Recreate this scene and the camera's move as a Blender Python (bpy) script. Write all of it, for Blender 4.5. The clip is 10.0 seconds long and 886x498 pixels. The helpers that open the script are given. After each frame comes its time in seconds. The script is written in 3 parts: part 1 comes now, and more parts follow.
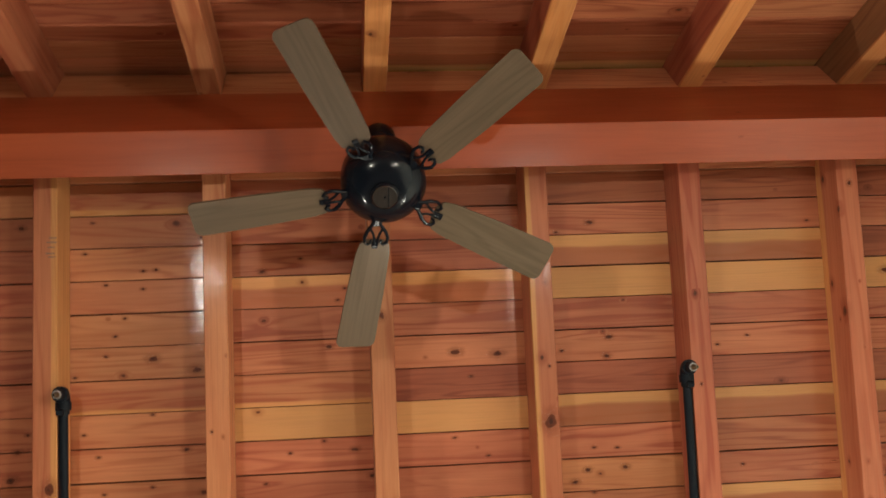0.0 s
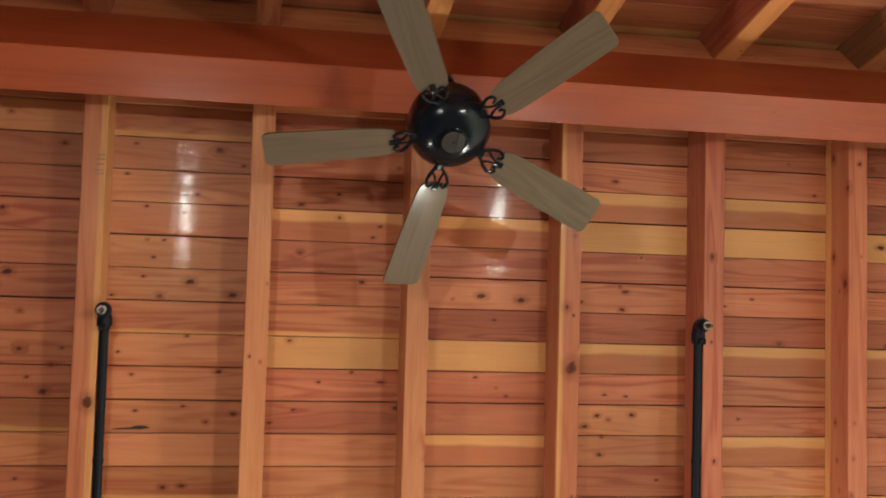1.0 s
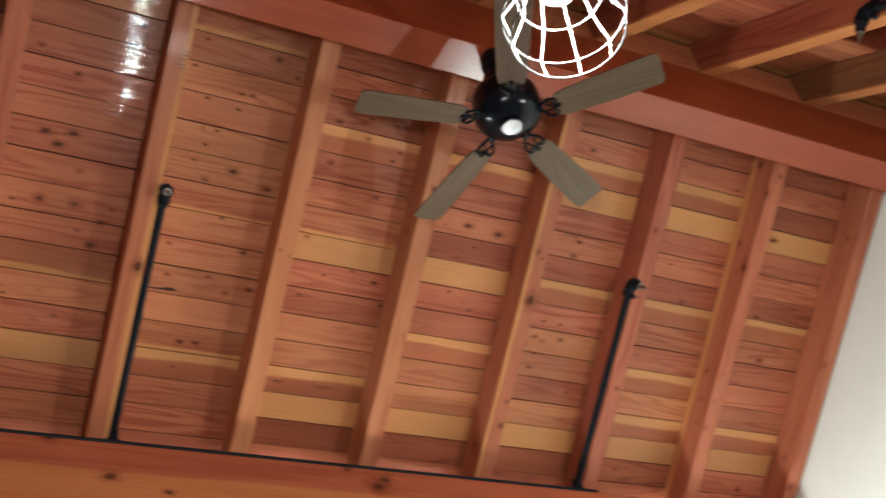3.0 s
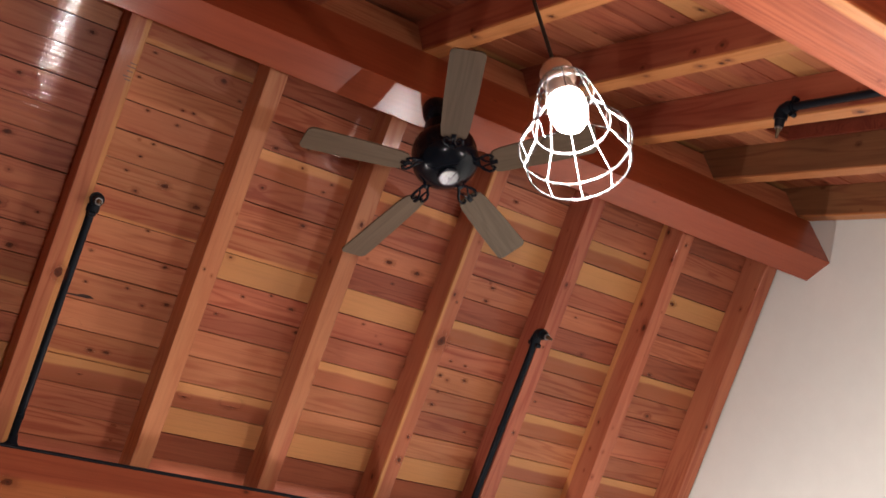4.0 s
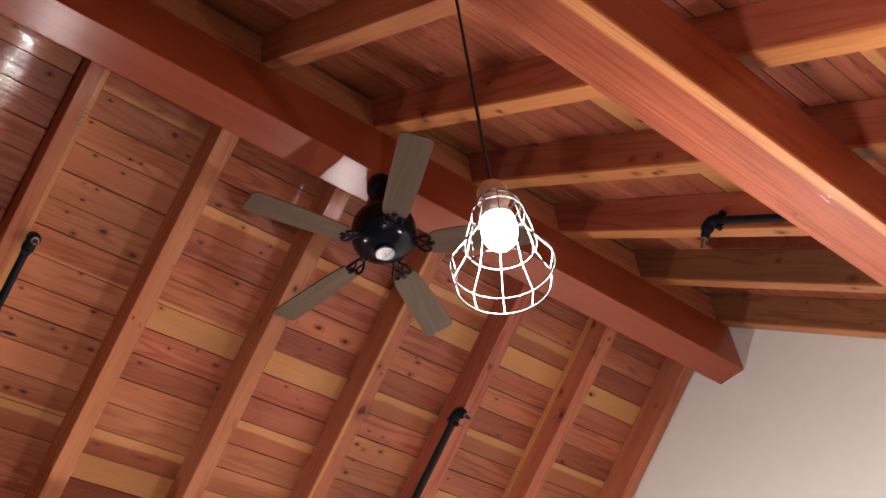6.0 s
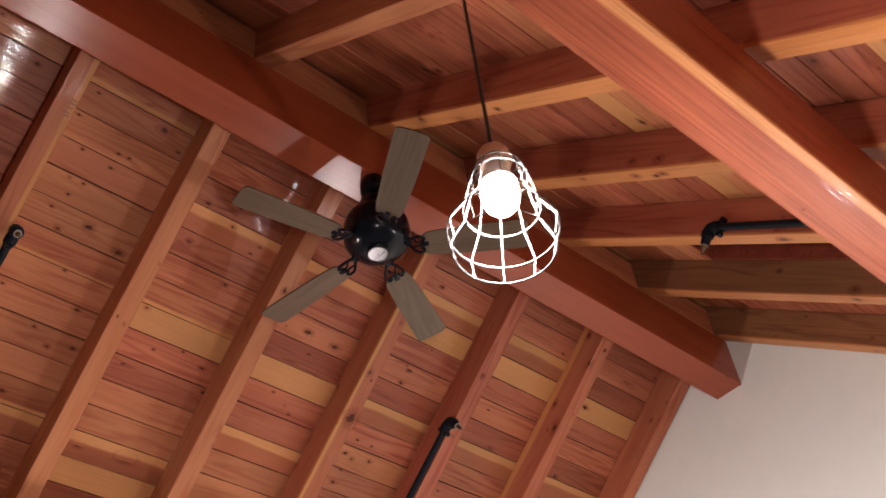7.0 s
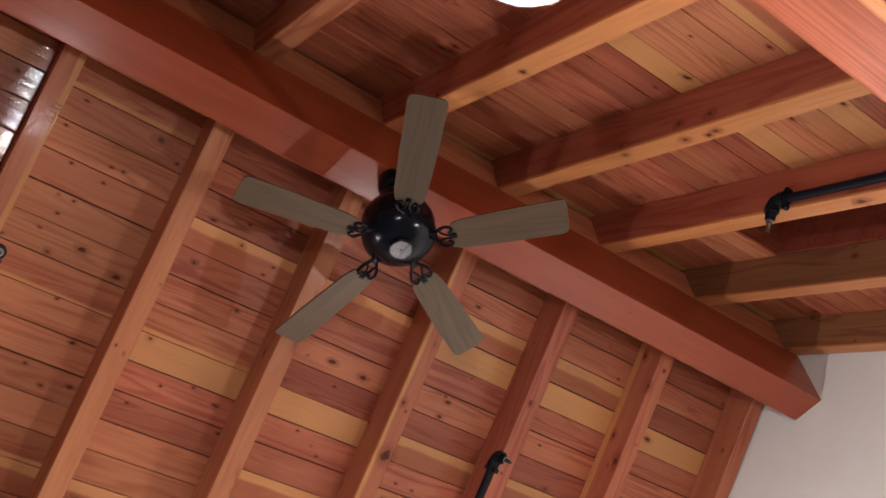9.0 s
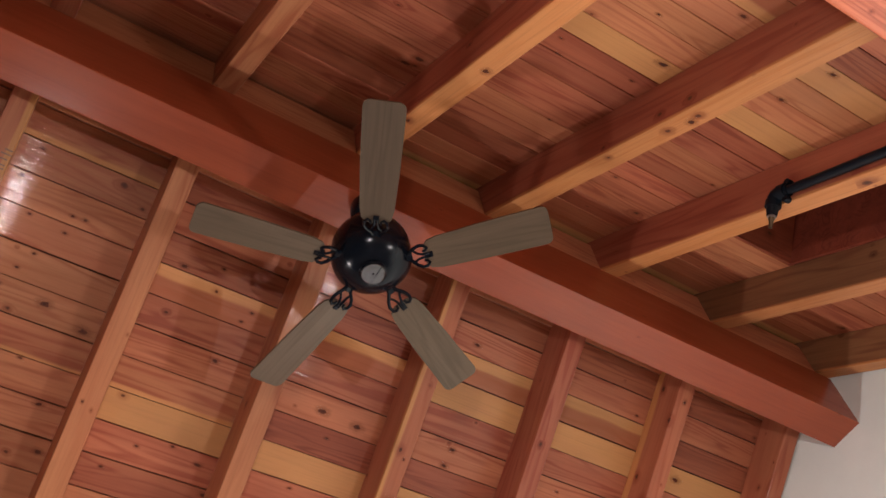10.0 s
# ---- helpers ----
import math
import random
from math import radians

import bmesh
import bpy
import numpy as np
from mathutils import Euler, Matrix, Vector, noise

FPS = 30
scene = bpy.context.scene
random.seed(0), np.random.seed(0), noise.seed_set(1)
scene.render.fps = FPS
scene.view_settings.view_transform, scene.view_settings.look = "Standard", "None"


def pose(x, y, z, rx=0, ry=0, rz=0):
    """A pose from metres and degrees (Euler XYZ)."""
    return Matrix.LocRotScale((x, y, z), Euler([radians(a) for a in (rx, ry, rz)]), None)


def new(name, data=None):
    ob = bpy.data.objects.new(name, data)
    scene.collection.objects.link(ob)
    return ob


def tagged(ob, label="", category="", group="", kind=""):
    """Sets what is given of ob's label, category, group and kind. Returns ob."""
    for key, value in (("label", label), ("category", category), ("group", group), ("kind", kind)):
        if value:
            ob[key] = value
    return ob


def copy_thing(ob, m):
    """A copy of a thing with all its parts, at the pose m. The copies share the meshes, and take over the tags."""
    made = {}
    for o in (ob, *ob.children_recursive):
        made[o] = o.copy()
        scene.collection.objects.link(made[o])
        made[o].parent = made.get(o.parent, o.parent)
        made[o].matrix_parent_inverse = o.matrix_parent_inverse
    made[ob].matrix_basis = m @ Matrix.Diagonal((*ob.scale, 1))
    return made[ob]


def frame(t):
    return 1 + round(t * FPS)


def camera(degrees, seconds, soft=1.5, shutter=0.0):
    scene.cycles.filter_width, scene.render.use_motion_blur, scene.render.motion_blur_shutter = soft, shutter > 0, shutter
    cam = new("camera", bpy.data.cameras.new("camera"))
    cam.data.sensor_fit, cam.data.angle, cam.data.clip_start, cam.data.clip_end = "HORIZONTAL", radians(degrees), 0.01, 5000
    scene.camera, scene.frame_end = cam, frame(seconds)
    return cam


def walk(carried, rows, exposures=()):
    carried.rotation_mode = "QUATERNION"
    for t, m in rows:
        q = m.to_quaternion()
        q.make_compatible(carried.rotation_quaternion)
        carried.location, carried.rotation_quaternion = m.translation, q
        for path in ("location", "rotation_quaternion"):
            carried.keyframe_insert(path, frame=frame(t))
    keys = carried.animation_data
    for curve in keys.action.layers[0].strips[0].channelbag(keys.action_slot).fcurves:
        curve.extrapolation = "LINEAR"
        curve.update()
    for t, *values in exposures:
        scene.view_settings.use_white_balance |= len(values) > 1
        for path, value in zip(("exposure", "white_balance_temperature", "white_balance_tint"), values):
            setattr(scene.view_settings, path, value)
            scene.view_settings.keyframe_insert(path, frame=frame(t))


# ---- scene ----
cam = camera(46.69, 10.0, soft=1.5, shutter=0.5)
# seconds, place in metres, turn in degrees
ROWS = [
    (0.0, -0.154, -1.737, 1.630, 148.20, 5.75, -1.47),
    (0.5, -0.360, -1.689, 1.596, 147.17, 6.20, -4.66),
    (1.0, -0.669, -1.770, 1.556, 144.56, 7.16, -7.73),
    (1.5, -1.034, -1.849, 1.533, 140.75, 7.21, -10.21),
    (2.0, -1.316, -1.948, 1.574, 136.04, 6.66, -13.33),
    (2.5, -1.681, -2.219, 1.534, 132.45, 8.11, -19.21),
    (3.0, -1.871, -2.417, 1.509, 131.28, 7.78, -24.30),
    (3.2, -1.892, -2.420, 1.513, 131.06, 9.28, -27.96),
    (4.3, -2.180, -2.530, 1.551, 131.04, 6.95, -34.08),
    (4.5, -2.203, -2.552, 1.540, 131.31, 6.57, -34.65),
    (5.0, -2.218, -2.565, 1.517, 131.69, 5.77, -36.00),
    (5.5, -2.226, -2.604, 1.504, 132.44, 6.35, -39.18),
    (5.7, -2.214, -2.607, 1.511, 132.93, 5.82, -39.40),
    (6.8, -2.093, -2.508, 1.547, 134.77, 5.05, -41.00),
    (7.0, -2.087, -2.479, 1.539, 134.75, 4.96, -40.87),
    (7.5, -2.119, -2.306, 1.549, 134.69, 4.80, -40.07),
    (8.0, -2.105, -2.139, 1.548, 135.51, 5.57, -39.79),
    (8.5, -1.897, -2.049, 1.574, 138.74, 5.46, -37.98),
    (9.0, -1.625, -1.981, 1.614, 140.79, 5.98, -36.50),
    (9.5, -1.397, -1.817, 1.639, 144.16, 6.83, -34.75),
    (10.0, -1.206, -1.802, 1.645, 146.45, 6.71, -31.70),
]
EXPOSURES = [(0.0, 0.47, 6100, 0), (1.0, 0.55, 5850, -3), (2.0, 0.62, 5200, -5), (3.2, 0.40, 5450, 3), (4.5, 0.10, 5950, 22), (7.0, 0.10, 5950, 22), (8.5, 0.08, 5650, 20), (10.0, 0.25, 5700, 15)]
walk(cam, [(t, pose(x, y, z, rx, ry, rz)) for t, x, y, z, rx, ry, rz in ROWS], EXPOSURES)

# ---- the plan ----
SLOPE = 0.793                      # rise over run of both roof slopes
TH = math.atan(SLOPE)
CT, ST = math.cos(TH), math.sin(TH)
ZR = 5.548                          # height at which the rafters' undersides would meet over the ridge line
ZB = ZR + 0.247                     # the same for the planks
BAY = 0.658
GABLE_E, GABLE_W = 2.80, -5.95
EAVE = 3.2
RIDGE_HALF, RIDGE_LOW, RIDGE_TOP = 0.093, 5.169, 5.506
PURLIN_IN, PURLIN_OUT, PURLIN_LOW, PURLIN_TOP = 1.704, 1.876, 3.640, 4.055
RAFTER_W, RAFTER_D = 0.094, 0.247 * CT
SOUTH_RISE = 0.03                    # the near slope sits this much higher
RAFTERS = [round(i * BAY, 3) for i in range(-8, 3)] + [2.011, 2.738]
LAMP_X, LAMP_Y, LAMP_Z = 1.209, 1.767, 2.748

# ---- light: the world outside is dark, four caged bulbs light the room ----
world = bpy.data.worlds.new("night")
scene.world = world
world.use_nodes = True
world.node_tree.nodes["Background"].inputs[0].default_value = (0.01, 0.012, 0.02, 1)
world.node_tree.nodes["Background"].inputs[1].default_value = 0.3
BULB_WATTS, BULB_COLOUR = 196.0, (1.0, 0.865, 0.72)
for sx in (-1, 1):
    for sy in (-1, 1):
        lamp = bpy.data.lights.new("bulb_light", "POINT")
        lamp.energy, lamp.color, lamp.shadow_soft_size = BULB_WATTS, BULB_COLOUR, 0.030
        new("bulb_light", lamp).location = (sx * LAMP_X, sy * LAMP_Y, LAMP_Z)


# ---- materials ----
def nodes_of(name):
    mat = bpy.data.materials.new(name)
    mat.use_nodes = True
    nt = mat.node_tree
    return mat, nt, nt.nodes["Principled BSDF"]


def link(nt, a, b):
    nt.links.new(a, b)


def node(nt, kind, **values):
    n = nt.nodes.new(kind)
    for k, val in values.items():
        setattr(n, k, val)
    return n


def math_node(nt, op, a, b=None, c=None, clamp=False):
    n = node(nt, "ShaderNodeMath", operation=op, use_clamp=clamp)
    for i, val in enumerate((a, b, c)):
        if val is None:
            continue
        if isinstance(val, (int, float)):
            n.inputs[i].default_value = val
        else:
            link(nt, val, n.inputs[i])
    return n.outputs[0]


def mix_rgb(nt, fac, a, b, blend="MIX"):
    n = node(nt, "ShaderNodeMix", data_type="RGBA", blend_type=blend)
    for i, val in ((0, fac), (6, a), (7, b)):
        if isinstance(val, (int, float)):
            n.inputs[i].default_value = val
        elif isinstance(val, tuple):
            n.inputs[i].default_value = (*val, 1)
        else:
            link(nt, val, n.inputs[i])
    return n.outputs[2]


def smooth(nt, value, low, high):
    n = node(nt, "ShaderNodeMapRange", interpolation_type="SMOOTHSTEP")
    link(nt, value, n.inputs[0])
    n.inputs[1].default_value, n.inputs[2].default_value = low, high
    return n.outputs[0]


def scaled(nt, vec, sx, sy, sz):
    n = node(nt, "ShaderNodeVectorMath", operation="MULTIPLY")
    link(nt, vec, n.inputs[0])
    n.inputs[1].default_value = (sx, sy, sz)
    return n.outputs[0]


def noise_of(nt, vec, scale, detail=3.0, rough=0.55, distort=0.0):
    n = node(nt, "ShaderNodeTexNoise")
    link(nt, vec, n.inputs["Vector"])
    n.inputs["Scale"].default_value, n.inputs["Detail"].default_value = scale, detail
    n.inputs["Roughness"].default_value, n.inputs["Distortion"].default_value = rough, distort
    return n.outputs[0]


def wood(name, early, late, knot_share=0.45, rough=0.38, ring=74.0, sap=None, sap_from=0.05, sap_to=0.07, sap_axis=1, sap_wander=0.06, sap_below=None, bump=0.34, vary=0.13, knot_size=1.0, figure=1.15, streak=0.24, coat=0.22, along=0.55, ripple=(5.0, 55.0), coat_rough=0.11, warp=0.0, grit=0.25):
    """Varnished cedar: the grain runs along the piece's own x; sap is the colour of a pale strip across its own y."""
    mat, nt, bsdf = nodes_of(name)
    tc = node(nt, "ShaderNodeTexCoord").outputs["Object"]
    info = node(nt, "ShaderNodeObjectInfo")
    shift = node(nt, "ShaderNodeVectorMath", operation="MULTIPLY_ADD")
    link(nt, info.outputs["Random"], shift.inputs[0])
    shift.inputs[1].default_value = (61.0, 23.0, 37.0)
    link(nt, tc, shift.inputs[2])
    p = shift.outputs[0]
    # knots: few, oval along the grain
    vor = node(nt, "ShaderNodeTexVoronoi", voronoi_dimensions="2D")
    flat = node(nt, "ShaderNodeSeparateXYZ")
    link(nt, p, flat.inputs[0])
    across = math_node(nt, "ADD", flat.outputs[1], flat.outputs[2])
    plane_xy = node(nt, "ShaderNodeCombineXYZ")
    link(nt, math_node(nt, "MULTIPLY", flat.outputs[0], 6.5), plane_xy.inputs[0])
    link(nt, math_node(nt, "MULTIPLY", across, 9.0), plane_xy.inputs[1])
    link(nt, plane_xy.outputs[0], vor.inputs["Vector"])
    vor.inputs["Scale"].default_value = 1.0
    cell = node(nt, "ShaderNodeSeparateColor")
    link(nt, vor.outputs["Color"], cell.inputs[0])
    wobble = noise_of(nt, p, 60.0, 2.0)
    dist = math_node(nt, "MULTIPLY_ADD", wobble, 0.075, vor.outputs["Distance"])
    has = math_node(nt, "LESS_THAN", cell.outputs[0], knot_share)
    size = math_node(nt, "MULTIPLY_ADD", math_node(nt, "POWER", cell.outputs[1], 2.5), 0.10 * knot_size, 0.045)
    inner = math_node(nt, "DIVIDE", dist, size)
    knot = math_node(nt, "MULTIPLY", math_node(nt, "SUBTRACT", 1.0, smooth(nt, inner, 0.75, 1.15)), has)
    halo = math_node(nt, "MULTIPLY", math_node(nt, "SUBTRACT", 1.0, smooth(nt, inner, 0.9, 3.0)), has)
    # growth rings that bend round the knots
    slow = noise_of(nt, scaled(nt, p, along, 7.0, 7.0), 1.0, 2.5, 0.5, 0.35)
    bent = math_node(nt, "MULTIPLY_ADD", halo, 0.09, slow)
    rings = math_node(nt, "MULTIPLY_ADD", math_node(nt, "SINE", math_node(nt, "MULTIPLY", bent, ring)), 0.5, 0.5)
    rings = math_node(nt, "MULTIPLY", math_node(nt, "POWER", rings, 3.0), smooth(nt, noise_of(nt, scaled(nt, p, 0.8, 9.0, 9.0), 1.0, 2.0), 0.35, 0.60))
    broad = noise_of(nt, scaled(nt, p, 0.9, 10.0, 10.0), 1.0, 4.0, 0.6, 0.5)
    fine = noise_of(nt, scaled(nt, p, 2.6, 120.0, 120.0), 1.0, 4.0, 0.7)
    tone = math_node(nt, "MULTIPLY_ADD", rings, figure * 0.75, math_node(nt, "MULTIPLY", smooth(nt, broad, 0.3, 0.72), 0.62), clamp=True)
    col = mix_rgb(nt, tone, early, late)
    if sap:
        sep = node(nt, "ShaderNodeSeparateXYZ")
        link(nt, tc, sep.inputs[0])
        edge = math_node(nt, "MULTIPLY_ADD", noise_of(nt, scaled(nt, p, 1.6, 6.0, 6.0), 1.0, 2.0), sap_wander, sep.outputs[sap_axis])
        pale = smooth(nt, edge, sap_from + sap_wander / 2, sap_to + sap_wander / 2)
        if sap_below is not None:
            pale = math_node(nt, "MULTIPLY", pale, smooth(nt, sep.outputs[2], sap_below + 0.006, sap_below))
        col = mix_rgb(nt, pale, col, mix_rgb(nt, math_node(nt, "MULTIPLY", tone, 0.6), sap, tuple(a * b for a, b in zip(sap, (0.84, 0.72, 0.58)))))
    col = mix_rgb(nt, math_node(nt, "MULTIPLY", smooth(nt, fine, 0.42, 0.75), streak), col, tuple(c * 0.45 for c in late))
    col = mix_rgb(nt, math_node(nt, "MULTIPLY", halo, 0.60), col, tuple(c * f for c, f in zip(late, (0.62, 0.50, 0.46))))
    col = mix_rgb(nt, math_node(nt, "MULTIPLY", knot, 0.88), col, mix_rgb(nt, smooth(nt, inner, 0.25, 0.8), (0.030, 0.010, 0.006), (0.115, 0.034, 0.016)))
    # piece-to-piece tone and slow blotches
    hsv = node(nt, "ShaderNodeHueSaturation")
    link(nt, col, hsv.inputs["Color"])
    blot = noise_of(nt, scaled(nt, p, 1.4, 2.2, 2.2), 1.0, 2.0)
    level = math_node(nt, "MULTIPLY_ADD", info.outputs["Random"], vary * 2, 1.0 - vary)
    level = math_node(nt, "MULTIPLY", level, math_node(nt, "MULTIPLY_ADD", blot, 0.44, 0.78))
    link(nt, level, hsv.inputs["Value"])
    hsv.inputs["Saturation"].default_value = 1.0 if knot_share == 0.0 else 1.035
    link(nt, math_node(nt, "MULTIPLY_ADD", math_node(nt, "FRACT", math_node(nt, "MULTIPLY", info.outputs["Random"], 17.3)), 0.007, 0.4985), hsv.inputs["Hue"])
    link(nt, hsv.outputs[0], bsdf.inputs["Base Color"])
    rr = math_node(nt, "MULTIPLY_ADD", broad, 0.16, rough - 0.06)
    link(nt, math_node(nt, "MULTIPLY_ADD", fine, 0.08, rr), bsdf.inputs["Roughness"])
    bsdf.inputs["Specular IOR Level"].default_value = 0.2
    bsdf.inputs["Coat Weight"].default_value, bsdf.inputs["Coat Roughness"].default_value = coat, coat_rough
    bm_node = node(nt, "ShaderNodeBump")
    bm_node.inputs["Strength"].default_value, bm_node.inputs["Distance"].default_value = bump, 0.004
    wave = noise_of(nt, scaled(nt, p, ripple[0], ripple[1], ripple[1]), 1.0, 3.0, 0.55)
    height = math_node(nt, "MULTIPLY_ADD", fine, grit, math_node(nt, "SUBTRACT", wave, math_node(nt, "MULTIPLY", rings, 0.12)))
    if warp:   # boards cupped and twisted a little
        height = math_node(nt, "MULTIPLY_ADD", noise_of(nt, scaled(nt, p, 1.6, 14.0, 14.0), 1.0, 1.0), warp, height)
    link(nt, height, bm_node.inputs["Height"])
    link(nt, bm_node.outputs[0], bsdf.inputs["Normal"])
    link(nt, bm_node.outputs[0], bsdf.inputs["Coat Normal"])
    return mat


def plain(name, colour, rough=0.5, metal=0.0, bump=0.0, scale=200.0, spread=0.12, coat=0.0):
    mat, nt, bsdf = nodes_of(name)
    tc = node(nt, "ShaderNodeTexCoord").outputs["Object"]
    a = noise_of(nt, tc, scale, 3.0)
    b = noise_of(nt, tc, scale * 0.06, 3.0)
    k = math_node(nt, "MULTIPLY_ADD", a, spread, math_node(nt, "MULTIPLY_ADD", b, spread * 1.4, 1.0 - spread * 1.2))
    n = node(nt, "ShaderNodeVectorMath", operation="SCALE")
    n.inputs[0].default_value = colour
    link(nt, k, n.inputs["Scale"])
    link(nt, n.outputs[0], bsdf.inputs["Base Color"])
    link(nt, math_node(nt, "MULTIPLY_ADD", a, 0.15, rough - 0.07), bsdf.inputs["Roughness"])
    bsdf.inputs["Metallic"].default_value = metal
    bsdf.inputs["Coat Weight"].default_value = coat
    if bump:
        bn = node(nt, "ShaderNodeBump")
        bn.inputs["Strength"].default_value, bn.inputs["Distance"].default_value = bump, 0.002
        link(nt, a, bn.inputs["Height"])
        link(nt, bn.outputs[0], bsdf.inputs["Normal"])
    return mat


SAP = (0.615, 0.308, 0.128)
def plank_woods(finish, **more):
    """The six tones of plank, in one finish."""
    return {
        "M": wood(finish + "cedar_mid", (0.492, 0.183, 0.100), (0.325, 0.095, 0.055), knot_share=0.07, **more),
        "T": wood(finish + "cedar_tan", (0.552, 0.235, 0.119), (0.414, 0.145, 0.075), knot_share=0.07, **more),
        "D": wood(finish + "cedar_dark", (0.375, 0.125, 0.069), (0.235, 0.066, 0.038), knot_share=0.10, **more),
        "L": wood(finish + "cedar_sapwood", SAP, (0.591, 0.288, 0.129), knot_share=0.05, figure=0.5, **more),
        "H": wood(finish + "cedar_pale_upper_edge", SAP, (0.630, 0.318, 0.141), sap=(0.425, 0.155, 0.082), sap_from=0.040, sap_to=0.058, knot_share=0.08, **more),
        "B": wood(finish + "cedar_pale_lower_edge", (0.465, 0.192, 0.092), (0.345, 0.112, 0.056), sap=SAP, sap_from=0.104, sap_to=0.116, knot_share=0.10, **more),
    }


PLANK = plank_woods("", coat=0.16, bump=0.32, ripple=(1.6, 56.0), coat_rough=0.07, grit=0.15)
VARNISHED = plank_woods("varnished_", coat=0.45, bump=0.42, ripple=(1.0, 58.0), coat_rough=0.06, warp=1.0, grit=0.05)   # the west bays carry a thick, rippled varnish
FIR, FIR_LATE = (0.522, 0.227, 0.117), (0.384, 0.125, 0.067)
RAFTER_WOOD = {
    "tan": wood("rafter_fir", FIR, FIR_LATE, knot_share=0.12, rough=0.36, coat=0.12, knot_size=1.6, ring=58),
    "red": wood("rafter_red_fir", (0.463, 0.166, 0.094), (0.335, 0.093, 0.056), knot_share=0.16, rough=0.36, coat=0.12, knot_size=1.6, ring=58),
    "pale_plus": wood("rafter_pale_flank", (0.473, 0.177, 0.094), FIR_LATE, knot_share=0.12, rough=0.36, coat=0.12, knot_size=1.6, ring=58, sap=SAP, sap_from=0.020, sap_to=0.030, sap_wander=0.02, sap_below=-0.180),
    "pale_minus": wood("rafter_pale_other_flank", (0.492, 0.193, 0.099), FIR_LATE, knot_share=0.12, rough=0.36, coat=0.12, knot_size=1.6, ring=58, sap=SAP, sap_from=-0.018, sap_to=-0.028, sap_wander=0.02),
    "pale_top": wood("rafter_pale_upper_flank", (0.473, 0.181, 0.097), FIR_LATE, knot_share=0.25, rough=0.36, coat=0.12, knot_size=1.6, ring=58, sap=SAP, sap_from=-0.060, sap_to=-0.045, sap_axis=2, sap_wander=0.03),
    # underside coloured paler than the flanks, split by height in the rafter
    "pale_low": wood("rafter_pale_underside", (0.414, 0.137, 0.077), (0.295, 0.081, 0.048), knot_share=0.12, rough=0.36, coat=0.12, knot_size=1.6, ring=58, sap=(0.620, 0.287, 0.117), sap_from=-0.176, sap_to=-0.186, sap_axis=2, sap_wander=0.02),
}
RIDGE_WOOD = wood("ridge_stained", (0.335, 0.074, 0.034), (0.255, 0.050, 0.024), knot_share=0.06, rough=0.34, figure=0.35, bump=0.12, streak=0.14, coat=0.50, coat_rough=0.21, ripple=(1.6, 20.0))
PURLIN_WOOD = wood("purlin_fir", (0.465, 0.128, 0.068), (0.265, 0.055, 0.030), knot_share=0.03, rough=0.42, ring=215, figure=0.55, along=0.03, streak=0.46, coat=0.12, vary=0.0, sap=(0.640, 0.284, 0.126), sap_from=-1.838, sap_to=-1.850, sap_wander=0.02, sap_below=PURLIN_LOW + 0.02)
FAR_PURLIN_WOOD = wood("knotty_purlin_fir", (0.385, 0.118, 0.058), (0.285, 0.074, 0.038), knot_share=0.10, rough=0.34, ring=40, along=0.25, knot_size=2.4, sap=(0.455, 0.176, 0.074), sap_from=PURLIN_TOP - 0.128, sap_to=PURLIN_TOP - 0.150, sap_axis=2, sap_wander=0.03)
BLACK_PIPE = plain("black_iron", (0.006, 0.009, 0.014), 0.45, 0.0, 0.15, 300)
BLACK_PIPE.node_tree.nodes["Principled BSDF"].inputs["Specular IOR Level"].default_value = 0.15
BLACK_GLOSS = plain("black_enamel", (0.004, 0.006, 0.010), 0.16, 0.0, 0.0, 120, coat=0.0)
BLACK_GLOSS.node_tree.nodes["Principled BSDF"].inputs["Specular IOR Level"].default_value = 0.22
BLADE_WOOD = wood("blade_veneer", (0.124, 0.088, 0.056), (0.096, 0.067, 0.041), knot_share=0.0, rough=0.42, bump=0.05)
BRUSHED = plain("brushed_nickel", (0.34, 0.34, 0.33), 0.50, 1.0, 0.05, 400)
CAP_METAL = plain("polished_end_cap", (0.13, 0.13, 0.13), 0.22, 1.0, 0.03, 300)
BRASS = plain("dull_brass", (0.17, 0.13, 0.08), 0.45, 0.9, 0.05, 400)
CAGE = plain("cage_wire_zinc", (0.07, 0.07, 0.068), 0.32, 0.6, 0.05, 300)
SOCKET = plain("socket_ceramic", (0.62, 0.40, 0.28), 0.4, 0.0, 0.05, 200)
BULB_BASE = plain("bulb_base_white", (0.8, 0.79, 0.77), 0.45)
CORD = plain("cord_black", (0.015, 0.014, 0.014), 0.7, 0.0, 0.3, 600)
PLASTER = plain("plaster_white", (0.83, 0.885, 0.83), 0.75, 0.0, 0.25, 140, 0.05)
SIDE_WALL = plain("plaster_brown", (0.15, 0.115, 0.085), 0.75, 0.0, 0.25, 140, 0.08)
FLOORING = plain("floor_dark_oak", (0.058, 0.036, 0.023), 0.5, 0.0, 0.1, 60, 0.2)
FELT = plain("roof_boarding", (0.085, 0.032, 0.018), 0.9, 0.0, 0.2, 120)
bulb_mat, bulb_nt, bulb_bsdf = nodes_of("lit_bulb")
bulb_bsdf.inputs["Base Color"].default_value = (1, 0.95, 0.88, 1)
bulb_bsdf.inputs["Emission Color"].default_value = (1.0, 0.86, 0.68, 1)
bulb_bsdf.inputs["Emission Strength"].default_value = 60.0


